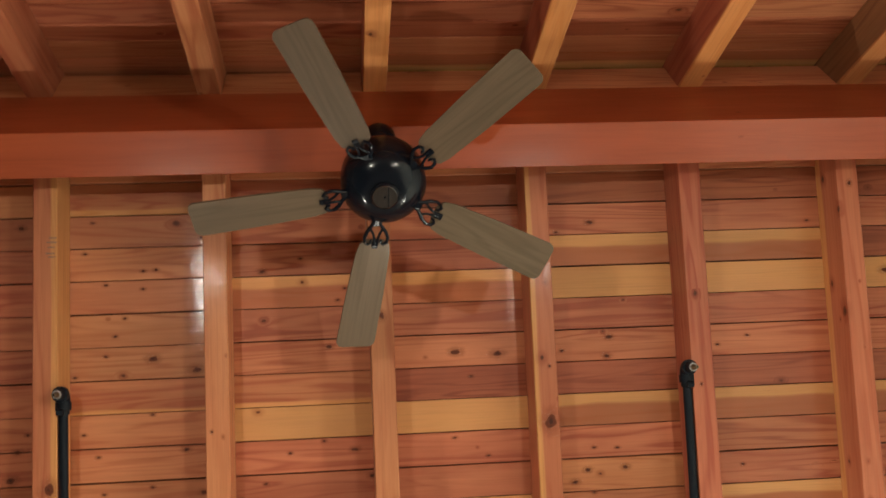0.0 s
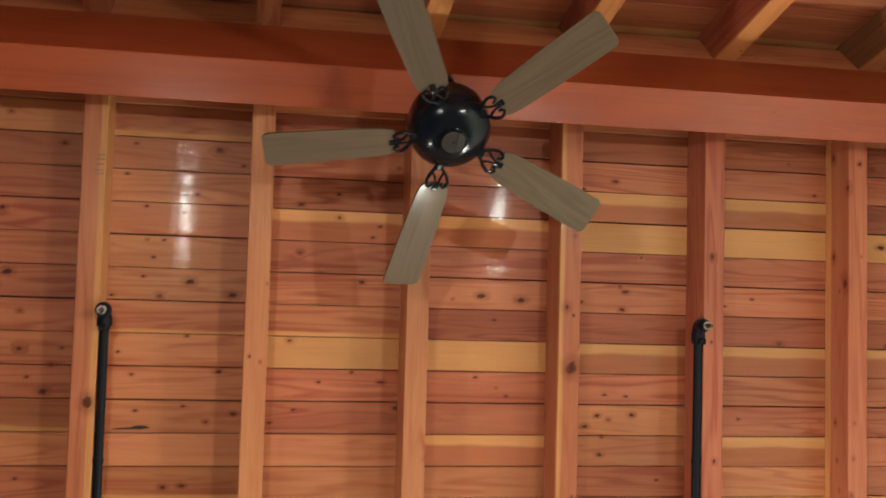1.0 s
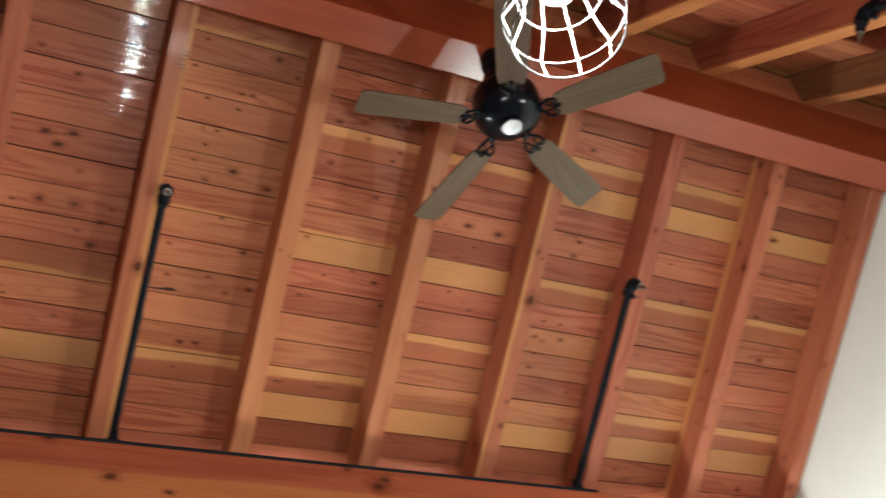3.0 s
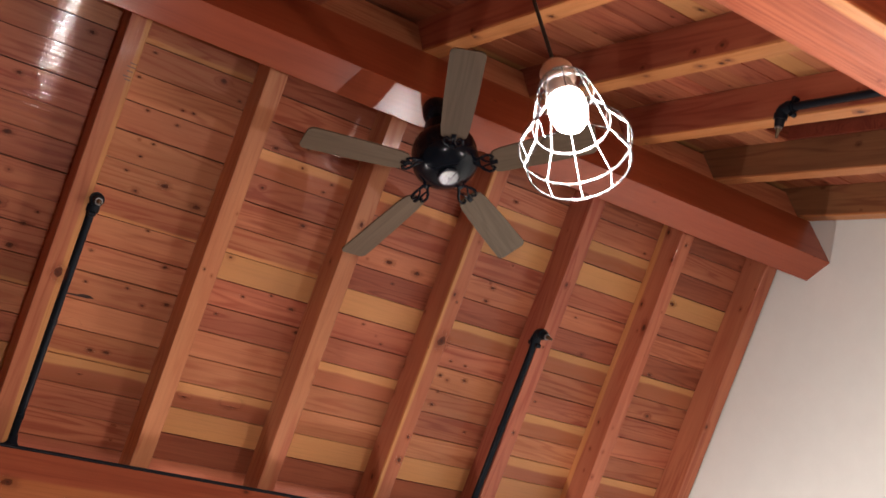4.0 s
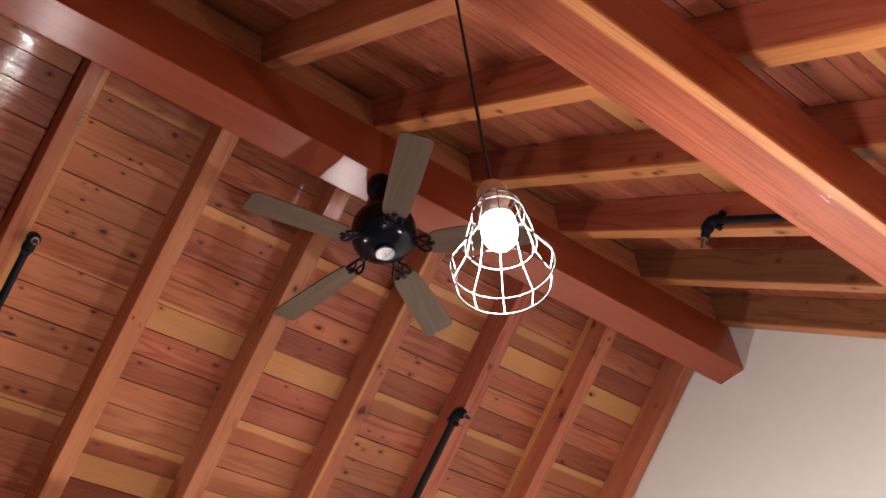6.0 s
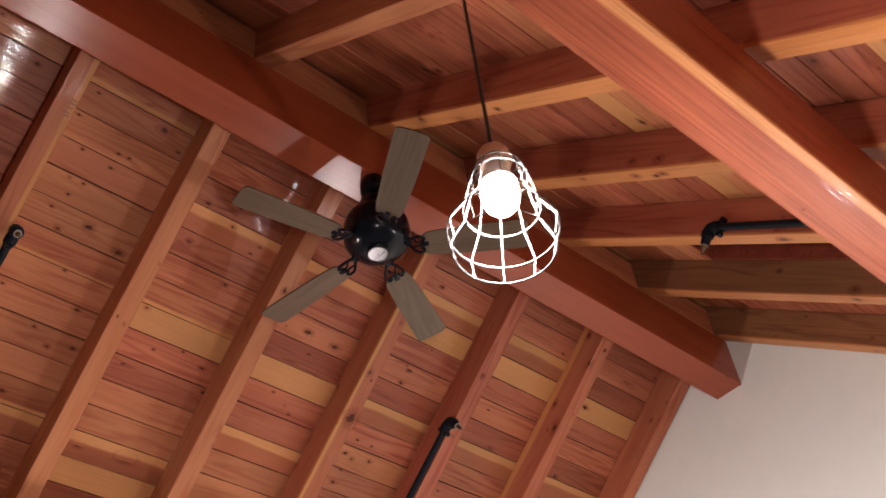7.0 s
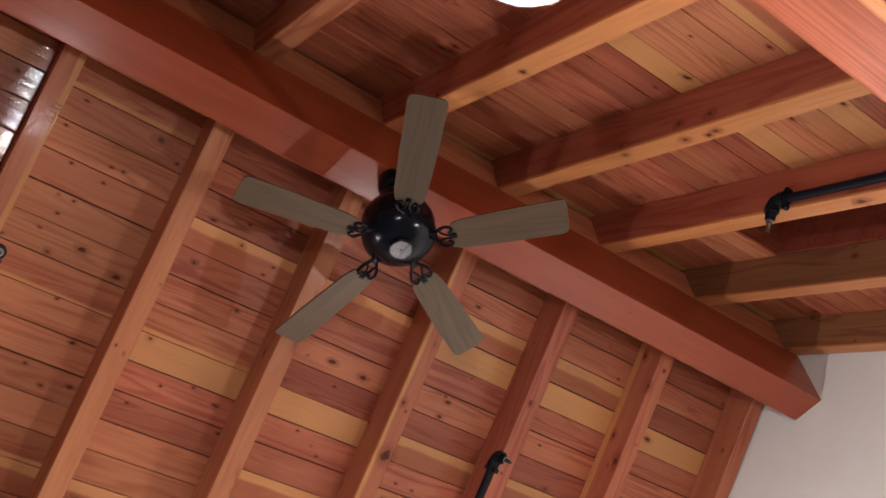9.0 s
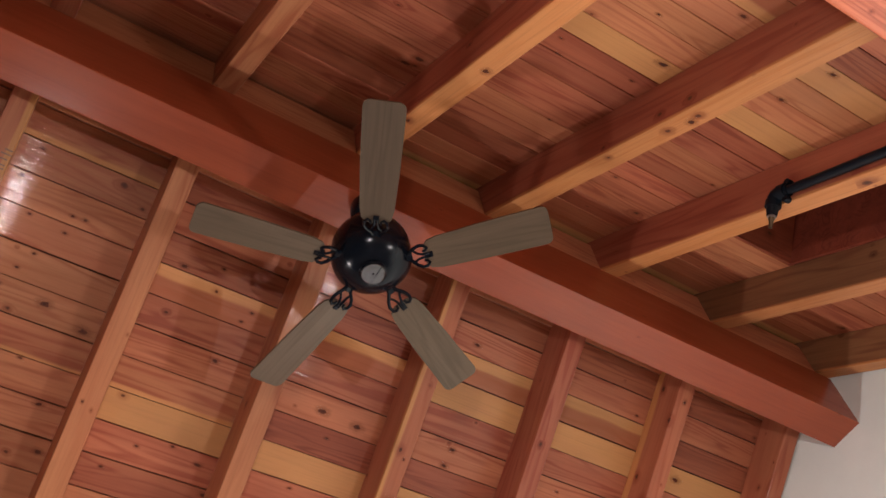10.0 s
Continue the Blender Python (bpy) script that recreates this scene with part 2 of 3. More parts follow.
# ---- mesh helpers ----
def part(name, bm, material, parent=None, label="", smooth_angle=None):
    me = bpy.data.meshes.new(name)
    bmesh.ops.recalc_face_normals(bm, faces=bm.faces[:])
    bm.to_mesh(me)
    bm.free()
    me.materials.append(material)
    if smooth_angle:
        me.polygons.foreach_set("use_smooth", [True] * len(me.polygons))
        me.set_sharp_from_angle(angle=radians(smooth_angle))
    ob = new(name, me)
    if parent:
        ob.parent = parent
    return tagged(ob, label)


def empty(name, m, label, category, group=""):
    ob = new(name)
    ob.empty_display_size = 0.05
    ob.matrix_world = m
    return tagged(ob, label, category, group)


def box(bm, x0, x1, y0, y1, z0, z1, bevel=0.0, segments=2):
    r = bmesh.ops.create_cube(bm, size=1.0, matrix=Matrix.LocRotScale(((x0 + x1) / 2, (y0 + y1) / 2, (z0 + z1) / 2), None, (x1 - x0, y1 - y0, z1 - z0)))
    if bevel:
        edges = {e for vert in r["verts"] for e in vert.link_edges}
        bmesh.ops.bevel(bm, geom=list(edges), offset=bevel, segments=segments, affect="EDGES", profile=0.6)
    return bm


def lathe(bm, profile, n=32, m=Matrix()):
    """profile: (radius, height) from one end to the other, turned round z."""
    rings = []
    for r, z in profile:
        if r < 1e-5:
            rings.append([bm.verts.new(m @ Vector((0, 0, z)))])
        else:
            rings.append([bm.verts.new(m @ Vector((r * math.cos(2 * math.pi * i / n), r * math.sin(2 * math.pi * i / n), z))) for i in range(n)])
    for a, b in zip(rings, rings[1:]):
        for i in range(n):
            j = (i + 1) % n
            if len(a) == 1 and len(b) > 1:
                bm.faces.new((a[0], b[j], b[i]))
            elif len(b) == 1 and len(a) > 1:
                bm.faces.new((a[i], a[j], b[0]))
            elif len(a) > 1:
                bm.faces.new((a[i], a[j], b[j], b[i]))
    return bm


def tube(bm, points, radius, n=10, closed=False, caps=True):
    """A round bar along a line of points."""
    pts = [Vector(q) for q in points]
    count, rings, side = len(pts), [], None
    for i, q in enumerate(pts):
        if closed:
            d = (pts[(i + 1) % count] - pts[i - 1]).normalized()
        else:
            d = (pts[min(i + 1, count - 1)] - pts[max(i - 1, 0)]).normalized()
        if side is None:
            side = d.orthogonal().normalized()
        side = (side - d * side.dot(d)).normalized()
        up = d.cross(side)
        r = radius[i] if isinstance(radius, (list, tuple)) else radius
        rings.append([bm.verts.new(q + r * (math.cos(2 * math.pi * k / n) * side + math.sin(2 * math.pi * k / n) * up)) for k in range(n)])
    for i in range(count if closed else count - 1):
        a, b = rings[i], rings[(i + 1) % count]
        for k in range(n):
            j = (k + 1) % n
            bm.faces.new((a[k], a[j], b[j], b[k]))
    if caps and not closed:
        bm.faces.new(rings[0][::-1])
        bm.faces.new(rings[-1])
    return bm


def slope_frame(side, x, run):
    """Axes on a roof slope's plank face: x level, y down the slope, z outwards. side 1: beyond the ridge, -1: before it."""
    o = Vector((x, side * run * CT, ZB - run * ST + (SOUTH_RISE if side == -1 else 0.0)))
    m = Matrix(((side, 0, 0, 0), (0, side * CT, side * ST, 0), (0, -ST, CT, 0), (0, 0, 0, 1)))
    return Matrix.Translation(o) @ m


# ---- setting: walls, floor, roof decks ----
def gable(name, x0, x1, label, mat):
    bm = bmesh.new()
    top = lambda y: ZB - SLOPE * abs(y) - 0.03
    pts = [(-EAVE, 0.0), (EAVE, 0.0), (EAVE, top(EAVE)), (0.0, top(0)), (-EAVE, top(EAVE))]
    a = [bm.verts.new((x0, y, z)) for y, z in pts]
    b = [bm.verts.new((x1, y, z)) for y, z in pts]
    bm.faces.new(a)
    bm.faces.new(b[::-1])
    for i in range(5):
        j = (i + 1) % 5
        bm.faces.new((a[i], b[i], b[j], a[j]))
    return tagged(part(name, bm, mat), label, "wall", kind="structure")


gable("wall_east", GABLE_E, GABLE_E + 0.15, "white plastered gable wall under the cedar roof", PLASTER)
gable("wall_west", GABLE_W - 0.15, GABLE_W, "plain brown plastered gable wall closing the room", SIDE_WALL)
for side, name in ((1, "wall_north"), (-1, "wall_south")):
    lo, hi = sorted((side * EAVE, side * (EAVE + 0.15)))
    bm = box(bmesh.new(), GABLE_W, GABLE_E, lo, hi, 0.0, ZB - SLOPE * EAVE + 0.05)
    tagged(part(name, bm, SIDE_WALL), "plain brown plastered side wall below the eaves", "wall", kind="structure")
bm = box(bmesh.new(), GABLE_W - 0.15, GABLE_E + 0.15, -EAVE - 0.15, EAVE + 0.15, -0.1, 0.0)
tagged(part("floor", bm, FLOORING), "plain dark oak floor of the room", "floor", kind="structure")

RUN_END = EAVE / CT
WELL_X, WELL_S = (1.364, 1.963), (0.1038 + 0.1294 * 5, 0.1038 + 0.1294 * 13)
decks = {}
for side, name in ((1, "roof_north"), (-1, "roof_south")):
    if side == 1:
        bm = box(bmesh.new(), GABLE_W, GABLE_E, 0.0, RUN_END, 0.024, 0.06)
    else:   # the opening of the roof window
        bm = box(bmesh.new(), GABLE_W, WELL_X[0], 0.0, RUN_END, 0.024, 0.06)
        box(bm, WELL_X[1], GABLE_E, 0.0, RUN_END, 0.024, 0.06)
        box(bm, WELL_X[0], WELL_X[1], 0.0, WELL_S[0], 0.024, 0.06)
        box(bm, WELL_X[0], WELL_X[1], WELL_S[1], RUN_END, 0.024, 0.06)
    decks[side] = tagged(part(name, bm, FELT), "roof slope decked with varnished knotty cedar planks", "roof", kind="structure")
    if side == 1:
        decks[side].matrix_world = slope_frame(1, 0, 0)
    else:
        decks[side].matrix_world = slope_frame(-1, 0, 0)
        decks[side].data.transform(Matrix.Diagonal((-1, 1, 1, 1)))
        decks[side].data.flip_normals()

# ---- ridge beam, purlins, rafters ----
def beam(name, y0, y1, z0, z1, mat, label, bevel):
    bm = box(bmesh.new(), GABLE_W, GABLE_E, y0, y1, z0, z1, bevel)
    return tagged(part(name, bm, mat), label, "beam")


ridge_beam = beam("ridge_beam", -RIDGE_HALF, RIDGE_HALF, RIDGE_LOW, RIDGE_TOP, RIDGE_WOOD, "heavy red-stained ridge beam, smooth and glossy, under the roof's peak", 0.004)
for a, b in zip(RAFTERS, RAFTERS[1:]):   # blocking between the rafters on top of the ridge beam
    for side in (1, -1):
        lo, hi = sorted((side * 0.052, side * 0.090))
        bm = box(bmesh.new(), a + RAFTER_W / 2 + 0.001, b - RAFTER_W / 2 - 0.001, lo, hi, RIDGE_TOP + 0.0005, ZB - SLOPE * 0.09 - 0.002, 0.002, 1)
        part("blocking", bm, PLANK["T"], ridge_beam, "tan blocking between rafters")
beam("purlin", -PURLIN_OUT, -PURLIN_IN, PURLIN_LOW, PURLIN_TOP, PURLIN_WOOD, "pinkish fir purlin with fine straight grain carrying the rafters", 0.006)
far_purlin = beam("purlin", PURLIN_IN, PURLIN_OUT, PURLIN_LOW, PURLIN_TOP, FAR_PURLIN_WOOD, "knotty red-brown fir purlin carrying the rafters' lower ends", 0.006)

RAFTER_WOOD["brown"] = wood("rafter_brown_fir", (0.290, 0.138, 0.064), (0.200, 0.082, 0.041), knot_share=0.14, rough=0.42, coat=0.08, knot_size=1.6, ring=58, figure=1.3, sap=(0.560, 0.250, 0.105), sap_from=-0.176, sap_to=-0.186, sap_axis=2, sap_wander=0.02)
KINDS = {1: {-1.316: "pale_minus", -1.974: "red", -0.658: "tan", 0.0: "tan", 0.658: "pale_plus", 1.316: "red", 2.011: "pale_top", 2.738: "red"},
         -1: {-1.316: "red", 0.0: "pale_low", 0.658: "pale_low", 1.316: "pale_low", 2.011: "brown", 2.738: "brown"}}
rafter_at = {}
rafter_mesh = None
for side in (1, -1):
    for x in RAFTERS:
        if rafter_mesh is None:
            bm = box(bmesh.new(), 0.03, RUN_END, -RAFTER_W / 2, RAFTER_W / 2, -RAFTER_D, -0.001, 0.003, 1)
            ob = part("rafter", bm, RAFTER_WOOD["tan"])
            rafter_mesh = ob.data
        else:
            ob = new("rafter", rafter_mesh)
        rafter_at[side, x] = ob
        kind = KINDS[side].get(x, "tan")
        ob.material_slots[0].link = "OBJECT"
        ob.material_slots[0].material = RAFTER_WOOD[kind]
        ob.matrix_world = slope_frame(side, x, 0) @ Matrix(((0, -1, 0, 0), (1, 0, 0, 0), (0, 0, 1, 0), (0, 0, 0, 1)))
        look_of = {"tan": "orange-brown varnished fir rafter", "red": "reddish varnished fir rafter", "brown": "dull brown fir rafter"}.get(kind, "pale-edged varnished fir rafter")
        tagged(ob, look_of + " running from ridge beam to purlin", "rafter", "roof rafters")


# ---- ceiling fan ----
def ceiling_fan():
    fan = empty("ceiling_fan", pose(0.0, -0.05, RIDGE_LOW), "five-bladed ceiling fan, black enamel motor, olive-brown blades, under the ridge beam", "fan")
    bm = lathe(bmesh.new(), [(0.0, 0.0), (0.058, 0.0), (0.064, -0.012), (0.066, -0.040), (0.065, -0.070), (0.056, -0.092), (0.036, -0.104), (0.0, -0.106)])
    part("canopy", bm, BLACK_GLOSS, fan, "", 40)
    bm = lathe(bmesh.new(), [(0.0, -0.10), (0.017, -0.10), (0.018, -0.150), (0.0, -0.150)])
    part("downrod", bm, BLACK_GLOSS, fan, "", 40)
    bm = lathe(bmesh.new(), [(0.0, -0.135), (0.058, -0.135), (0.072, -0.146), (0.075, -0.165), (0.075, -0.225), (0.0, -0.225)], 40)
    part("collar", bm, BLACK_GLOSS, fan, "", 35)
    bowl = [(0.150 * math.cos(radians(u)) + 0.0, -0.375 - 0.092 * math.sin(radians(u))) for u in range(8, 71, 7)]
    bm = lathe(bmesh.new(), [(0.0, -0.215), (0.076, -0.215), (0.090, -0.226), (0.118, -0.246), (0.138, -0.272), (0.147, -0.300), (0.150, -0.325), (0.150, -0.375)] + bowl + [(0.0, bowl[-1][1])], 56)
    part("motor_housing", bm, BLACK_GLOSS, fan, "", 50)
    bm = lathe(bmesh.new(), [(0.0, -0.455), (0.050, -0.455), (0.050, -0.468), (0.046, -0.472), (0.0, -0.472)], 40)
    part("switch_cup", bm, BLACK_GLOSS, fan, "", 35)
    bm = lathe(bmesh.new(), [(0.0, -0.470), (0.0435, -0.470), (0.0435, -0.4745), (0.042, -0.476), (0.0, -0.476)], 40)
    end_cap = part("end_cap", bm, CAP_METAL, fan, "polished metal end cap", 35)
    part("slot", box(bmesh.new(), 0.010, 0.0130, -0.040, 0.040, -0.4768, -0.4740), BLACK_GLOSS, end_cap)
    part("screw", lathe(bmesh.new(), [(0.0, -0.4745), (0.004, -0.4745), (0.004, -0.4775), (0.0, -0.478)], 12), BLACK_GLOSS, end_cap)
    for k in range(5):
        a = radians(28 + 72 * k)
        turn = Matrix.Rotation(a, 4, "Z") @ Matrix.Translation((0, 0, -0.435)) @ Matrix.Rotation(radians(-12), 4, "X")
        bm = bmesh.new()
        outline = []
        for cy, start in ((-0.048, -90), (0.048, 0)):
            for i in range(6):
                ang = radians(start + 18 * i)
                outline.append((0.640 + 0.026 * math.cos(ang), cy + 0.026 * math.sin(ang)))
        outline += [(0.42, 0.070), (0.25, 0.062), (0.212, 0.054), (0.196, 0.036), (0.192, 0.014), (0.192, -0.014), (0.196, -0.036), (0.212, -0.054), (0.25, -0.062), (0.42, -0.070)]
        lo = [bm.verts.new((x, y, -0.004)) for x, y in outline]
        hi = [bm.verts.new((x, y, 0.004)) for x, y in outline]
        bm.faces.new(lo[::-1])
        bm.faces.new(hi)
        for i in range(len(lo)):
            j = (i + 1) % len(lo)
            bm.faces.new((lo[i], lo[j], hi[j], hi[i]))
        blade = part("blade", bm, BLADE_WOOD, fan, "olive-brown veneered blade")
        blade.matrix_local = turn
        # scrolled iron between motor and blade
        bm = bmesh.new()
        for s in (-1, 1):
            tube(bm, [(0.128, s * 0.008, 0.020), (0.146, s * 0.018, 0.013), (0.163, s * 0.034, 0.002), (0.182, s * 0.043, -0.006), (0.200, s * 0.040, -0.009), (0.209, s * 0.029, -0.009), (0.202, s * 0.019, -0.009), (0.190, s * 0.018, -0.008)], [0.0075, 0.007, 0.007, 0.0065, 0.006, 0.0055, 0.005, 0.004], 8)
            tube(bm, [(0.156, s * 0.022, 0.008), (0.170, s * 0.012, 0.000), (0.188, s * 0.006, -0.007), (0.212, s * 0.005, -0.009)], 0.0048, 8)
        box(bm, 0.112, 0.150, -0.016, 0.016, 0.012, 0.026, 0.004, 1)
        box(bm, 0.196, 0.226, -0.011, 0.011, -0.0105, -0.0045, 0.002, 1)
        part("blade_iron", bm, BLACK_GLOSS, blade, "black scrolled blade iron", 40)
    return fan


ceiling_fan()


# ---- caged pendant lamps ----
def pendant():
    base = empty("pendant_lamp", pose(-LAMP_X, -LAMP_Y, PURLIN_LOW), "lit bulb in pale wire cage hung on black cord", "pendant lamp", "caged pendant lamps")
    dz = LAMP_Z - PURLIN_LOW
    bm = tube(bmesh.new(), [(0, 0, 0), (0.0005, 0.0005, dz * 0.4), (0, 0, dz + 0.114)], 0.0035, 8)
    part("cord", bm, CORD, base, "thin black cord", 60)
    bm = lathe(bmesh.new(), [(0.0, 0.0), (0.035, 0.0), (0.034, -0.012), (0.010, -0.020), (0.0, -0.020)], 24)
    part("cord_rose", bm, CORD, base, "", 40)
    bm = lathe(bmesh.new(), [(0.0, dz + 0.120), (0.010, dz + 0.119), (0.022, dz + 0.113), (0.028, dz + 0.102), (0.029, dz + 0.080), (0.026, dz + 0.072), (0.0, dz + 0.072)], 24)
    part("socket", bm, SOCKET, base, "terracotta-coloured lamp socket", 40)
    bm = lathe(bmesh.new(), [(0.0, dz + 0.073), (0.019, dz + 0.072), (0.0205, dz + 0.056), (0.0265, dz + 0.044), (0.0300, dz + 0.030), (0.0308, dz + 0.0135), (0.0, dz + 0.0135)], 24)
    part("bulb_base", bm, BULB_BASE, base, "opaque white bulb base", 40)
    # the glowing shell runs up over the opaque base, standing in for glare
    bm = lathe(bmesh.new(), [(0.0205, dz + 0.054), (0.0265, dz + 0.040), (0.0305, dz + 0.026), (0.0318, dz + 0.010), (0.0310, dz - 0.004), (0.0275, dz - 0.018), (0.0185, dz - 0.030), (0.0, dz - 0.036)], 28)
    bulb = part("bulb", bm, bulb_mat, base, "glowing bulb with its glow carried up over the base", 60)
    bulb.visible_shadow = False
    cage = empty("cage", Matrix(), "pale wire cage flaring to a wide open ring", "")
    del cage["label"]
    cage.parent = base
    cage.matrix_local = Matrix.Translation((0, 0, dz)) @ Matrix.Rotation(radians(4), 4, (0.64, 0.75, 0)) @ Matrix.Translation((0, 0, -dz))
    profile = [(0.030, 0.079), (0.040, 0.066), (0.048, 0.036), (0.055, 0.004), (0.062, -0.030), (0.088, -0.074), (0.080, -0.116)]
    for r, z in ((0.031, 0.078), (0.0405, 0.064), (0.0465, 0.042), (0.062, -0.030), (0.088, -0.074), (0.080, -0.116)):
        bm = tube(bmesh.new(), [(r * math.cos(2 * math.pi * i / 40), r * math.sin(2 * math.pi * i / 40), dz + z) for i in range(40)], 0.0011, 8, closed=True)
        part("ring", bm, CAGE, cage, "", 60)
    wire = None
    for i in range(10):
        if wire is None:
            bm = tube(bmesh.new(), [(r, 0, dz + z) for r, z in profile], 0.0010, 8)
            ob = part("wire", bm, CAGE, cage, "", 60)
            wire = ob.data
        else:
            ob = new("wire", wire)
            ob.parent = cage
        ob.matrix_local = Matrix.Rotation(2 * math.pi * (i + 0.3) / 10, 4, "Z")
    return base


first_lamp = pendant()
for sx, sy in ((1, -1), (-1, 1), (1, 1)):
    copy_thing(first_lamp, pose(sx * LAMP_X, sy * LAMP_Y, PURLIN_LOW, 0, 0, 40 * sx))


# ---- black iron pipes beside the rafters ----
def iron_pipe(x, side, toward):
    """A pipe along a rafter's flank from the purlin up, ending in an elbow that turns to the rafter (toward: the way to it along x)."""
    end, lift = (0.895, 0.0) if side == 1 else (0.985, 0.062)
    top = Vector((x, side * end, ZR - SLOPE * end + 0.015 + lift))
    low = Vector((x, side * 1.80, ZR - SLOPE * 1.80 + 0.035 + lift))
    way = (top - low).normalized()
    thing = empty("iron_pipe", Matrix.Translation(low), "black iron pipe with an elbow, clipped along a rafter", "pipe", "black iron pipes")
    loc = lambda q: q - low
    bm = tube(bmesh.new(), [loc(low), loc(top)], 0.0185, 16)
    part("pipe", bm, BLACK_PIPE, thing, "", 50)
    bm = bmesh.new()
    out = Vector((0, -side * ST, -CT))
    tube(bm, [loc(top - way * 0.045), loc(top - way * 0.012)], 0.031, 16)
    c = loc(top)
    tube(bm, [c - way * 0.02, c - way * 0.004, c + way * 0.010 + out * 0.004, c + way * 0.017 + out * 0.014, c + way * 0.018 + out * 0.030], 0.027, 16)
    tube(bm, [c + way * 0.018 + out * 0.026, c + way * 0.018 + out * 0.052], 0.031, 16)
    part("elbow", bm, BLACK_PIPE, thing, "", 50)
    e = c + way * 0.018
    bm = bmesh.new()
    tube(bm, [e + out * 0.096, e + out * 0.108, e + out * 0.110, e + out * 0.140], [0.012, 0.011, 0.009, 0.007], 12)
    nipple = part("nipple", bm, BRASS, thing, "dull brass tip", 50)
    part("bore", tube(bmesh.new(), [e + out * 0.137, e + out * 0.1405], 0.0035, 10), BLACK_PIPE, nipple, "", 50)
    part("sleeve", tube(bmesh.new(), [e + out * 0.048, e + out * 0.052, e + out * 0.090], [0.026, 0.024, 0.020], 14), BLACK_PIPE, thing, "", 50)
    part("collar_ring", tube(bmesh.new(), [e + out * 0.089, e + out * 0.096], 0.0175, 14), BRUSHED, thing, "bright metal ring", 50)
    # clamp with two screwed ears on the rafter's flank
    q = low.lerp(top, 0.955) - low
    ear = Vector((0, side * ST, CT))
    bm = bmesh.new()
    tube(bm, [q - way * 0.010, q + way * 0.010], 0.024, 16)
    for k in (-1, 1):
        c2 = q + ear * 0.036 * k
        tube(bm, [c2 - Vector((toward * 0.010, 0, 0)), c2 + Vector((toward * 0.016, 0, 0))], 0.013, 12)
    part("clamp", bm, BLACK_PIPE, thing, "two-eared pipe clamp", 50)
    for f in (0.10, 0.50):
        q = low.lerp(top, f) - low
        bm = tube(bmesh.new(), [q - way * 0.012, q + way * 0.012], 0.0215, 16)
        part("clip", bm, BLACK_PIPE, thing, "", 50)
    bm = lathe(bmesh.new(), [(0.0, -0.045), (0.034, -0.045), (0.034, -0.03), (0.028, -0.028), (0.027, 0.02), (0.0, 0.02)], 20)
    part("foot", bm, BLACK_PIPE, thing, "", 50)
    return thing


iron_pipe(-1.2490, 1, -1)
iron_pipe(1.2490, 1, 1)
iron_pipe(1.2490, -1, 1)
bm = tube(bmesh.new(), [(GABLE_W + 0.02, PURLIN_IN + 0.012, PURLIN_TOP + 0.011), (1.31, PURLIN_IN + 0.012, PURLIN_TOP + 0.011)], 0.011, 10)
tagged(part("conduit", bm, BLACK_PIPE, None, "", 60), "thin black conduit lying along the top of the purlin", "conduit")

# ---- roof window between two rafters ----
WELL_WOOD = wood("well_lining", (0.300, 0.078, 0.044), (0.200, 0.047, 0.028), knot_share=0.1, rough=0.45)
window = empty("window_1", slope_frame(-1, WELL_X[1], WELL_S[0]), "roof window in a deep red-brown wooden well, dark outside", "window")
tagged(window, kind="structure")
wx, ws, wh = WELL_X[1] - WELL_X[0], WELL_S[1] - WELL_S[0], 0.34
for lining in ((0.001, 0.018, 0.001, ws - 0.001), (wx - 0.018, wx - 0.001, 0.001, ws - 0.001), (0.018, wx - 0.018, 0.001, 0.018), (0.018, wx - 0.018, ws - 0.018, ws - 0.001)):
    part("well_lining", box(bmesh.new(), *lining, -0.002, wh), WELL_WOOD, window)
bm = bmesh.new()
for fx in ((0.018, 0.06, 0.018, ws - 0.018), (wx - 0.06, wx - 0.018, 0.018, ws - 0.018), (0.06, wx - 0.06, 0.018, 0.06), (0.06, wx - 0.06, ws - 0.06, ws - 0.018)):
    box(bm, *fx, wh - 0.05, wh - 0.004, 0.003, 1)
part("window_frame", bm, WELL_WOOD, window)
glass, glass_nt, glass_bsdf = nodes_of("window_glass")
glass_bsdf.inputs["Transmission Weight"].default_value, glass_bsdf.inputs["Roughness"].default_value = 1.0, 0.02
part("pane", box(bmesh.new(), 0.06, wx - 0.06, 0.06, ws - 0.06, wh - 0.03, wh - 0.022), glass, window)

# ---- planks of both roof slopes ----
PITCHES, FIRSTS = {1: 0.1364, -1: 0.1294}, {1: 0.0, -1: -0.0256}
# tone of the planks, course by course below the ridge, bay by bay from west to east
NORTH = {
    2: "TTTTTTT", 3: "TBMDDDD", 4: "MTMMMMM", 5: "MTMDHHD", 6: "MTHHLLL", 7: "MTMMMMM", 8: "MTMMMMM", 9: "MBBDDDD",
    10: "MTLLHHH", 11: "MTMMMMM", 12: "BTMMTMM", 13: "TTTHTHM", 14: "MBTTMTM", 15: "LHHTTHH", 16: "MMLLLLL", 17: "MMDDDDM", 18: "MMMMDMM",
}
SOUTH = {
    9: "MMMMMDM", 10: "MMMDDDM", 11: "MTMLLTM", 12: "TTTTTTM", 13: "MMMTTTM", 14: "MMMTLMM", 8: "MMMMTMM", 7: "MDMMMMM", 6: "MMMTMTM", 5: "MMMMMTM", 4: "MMDDMTM", 3: "TMMDDMM", 2: "TTTTTTT",
}
plank_meshes = {}


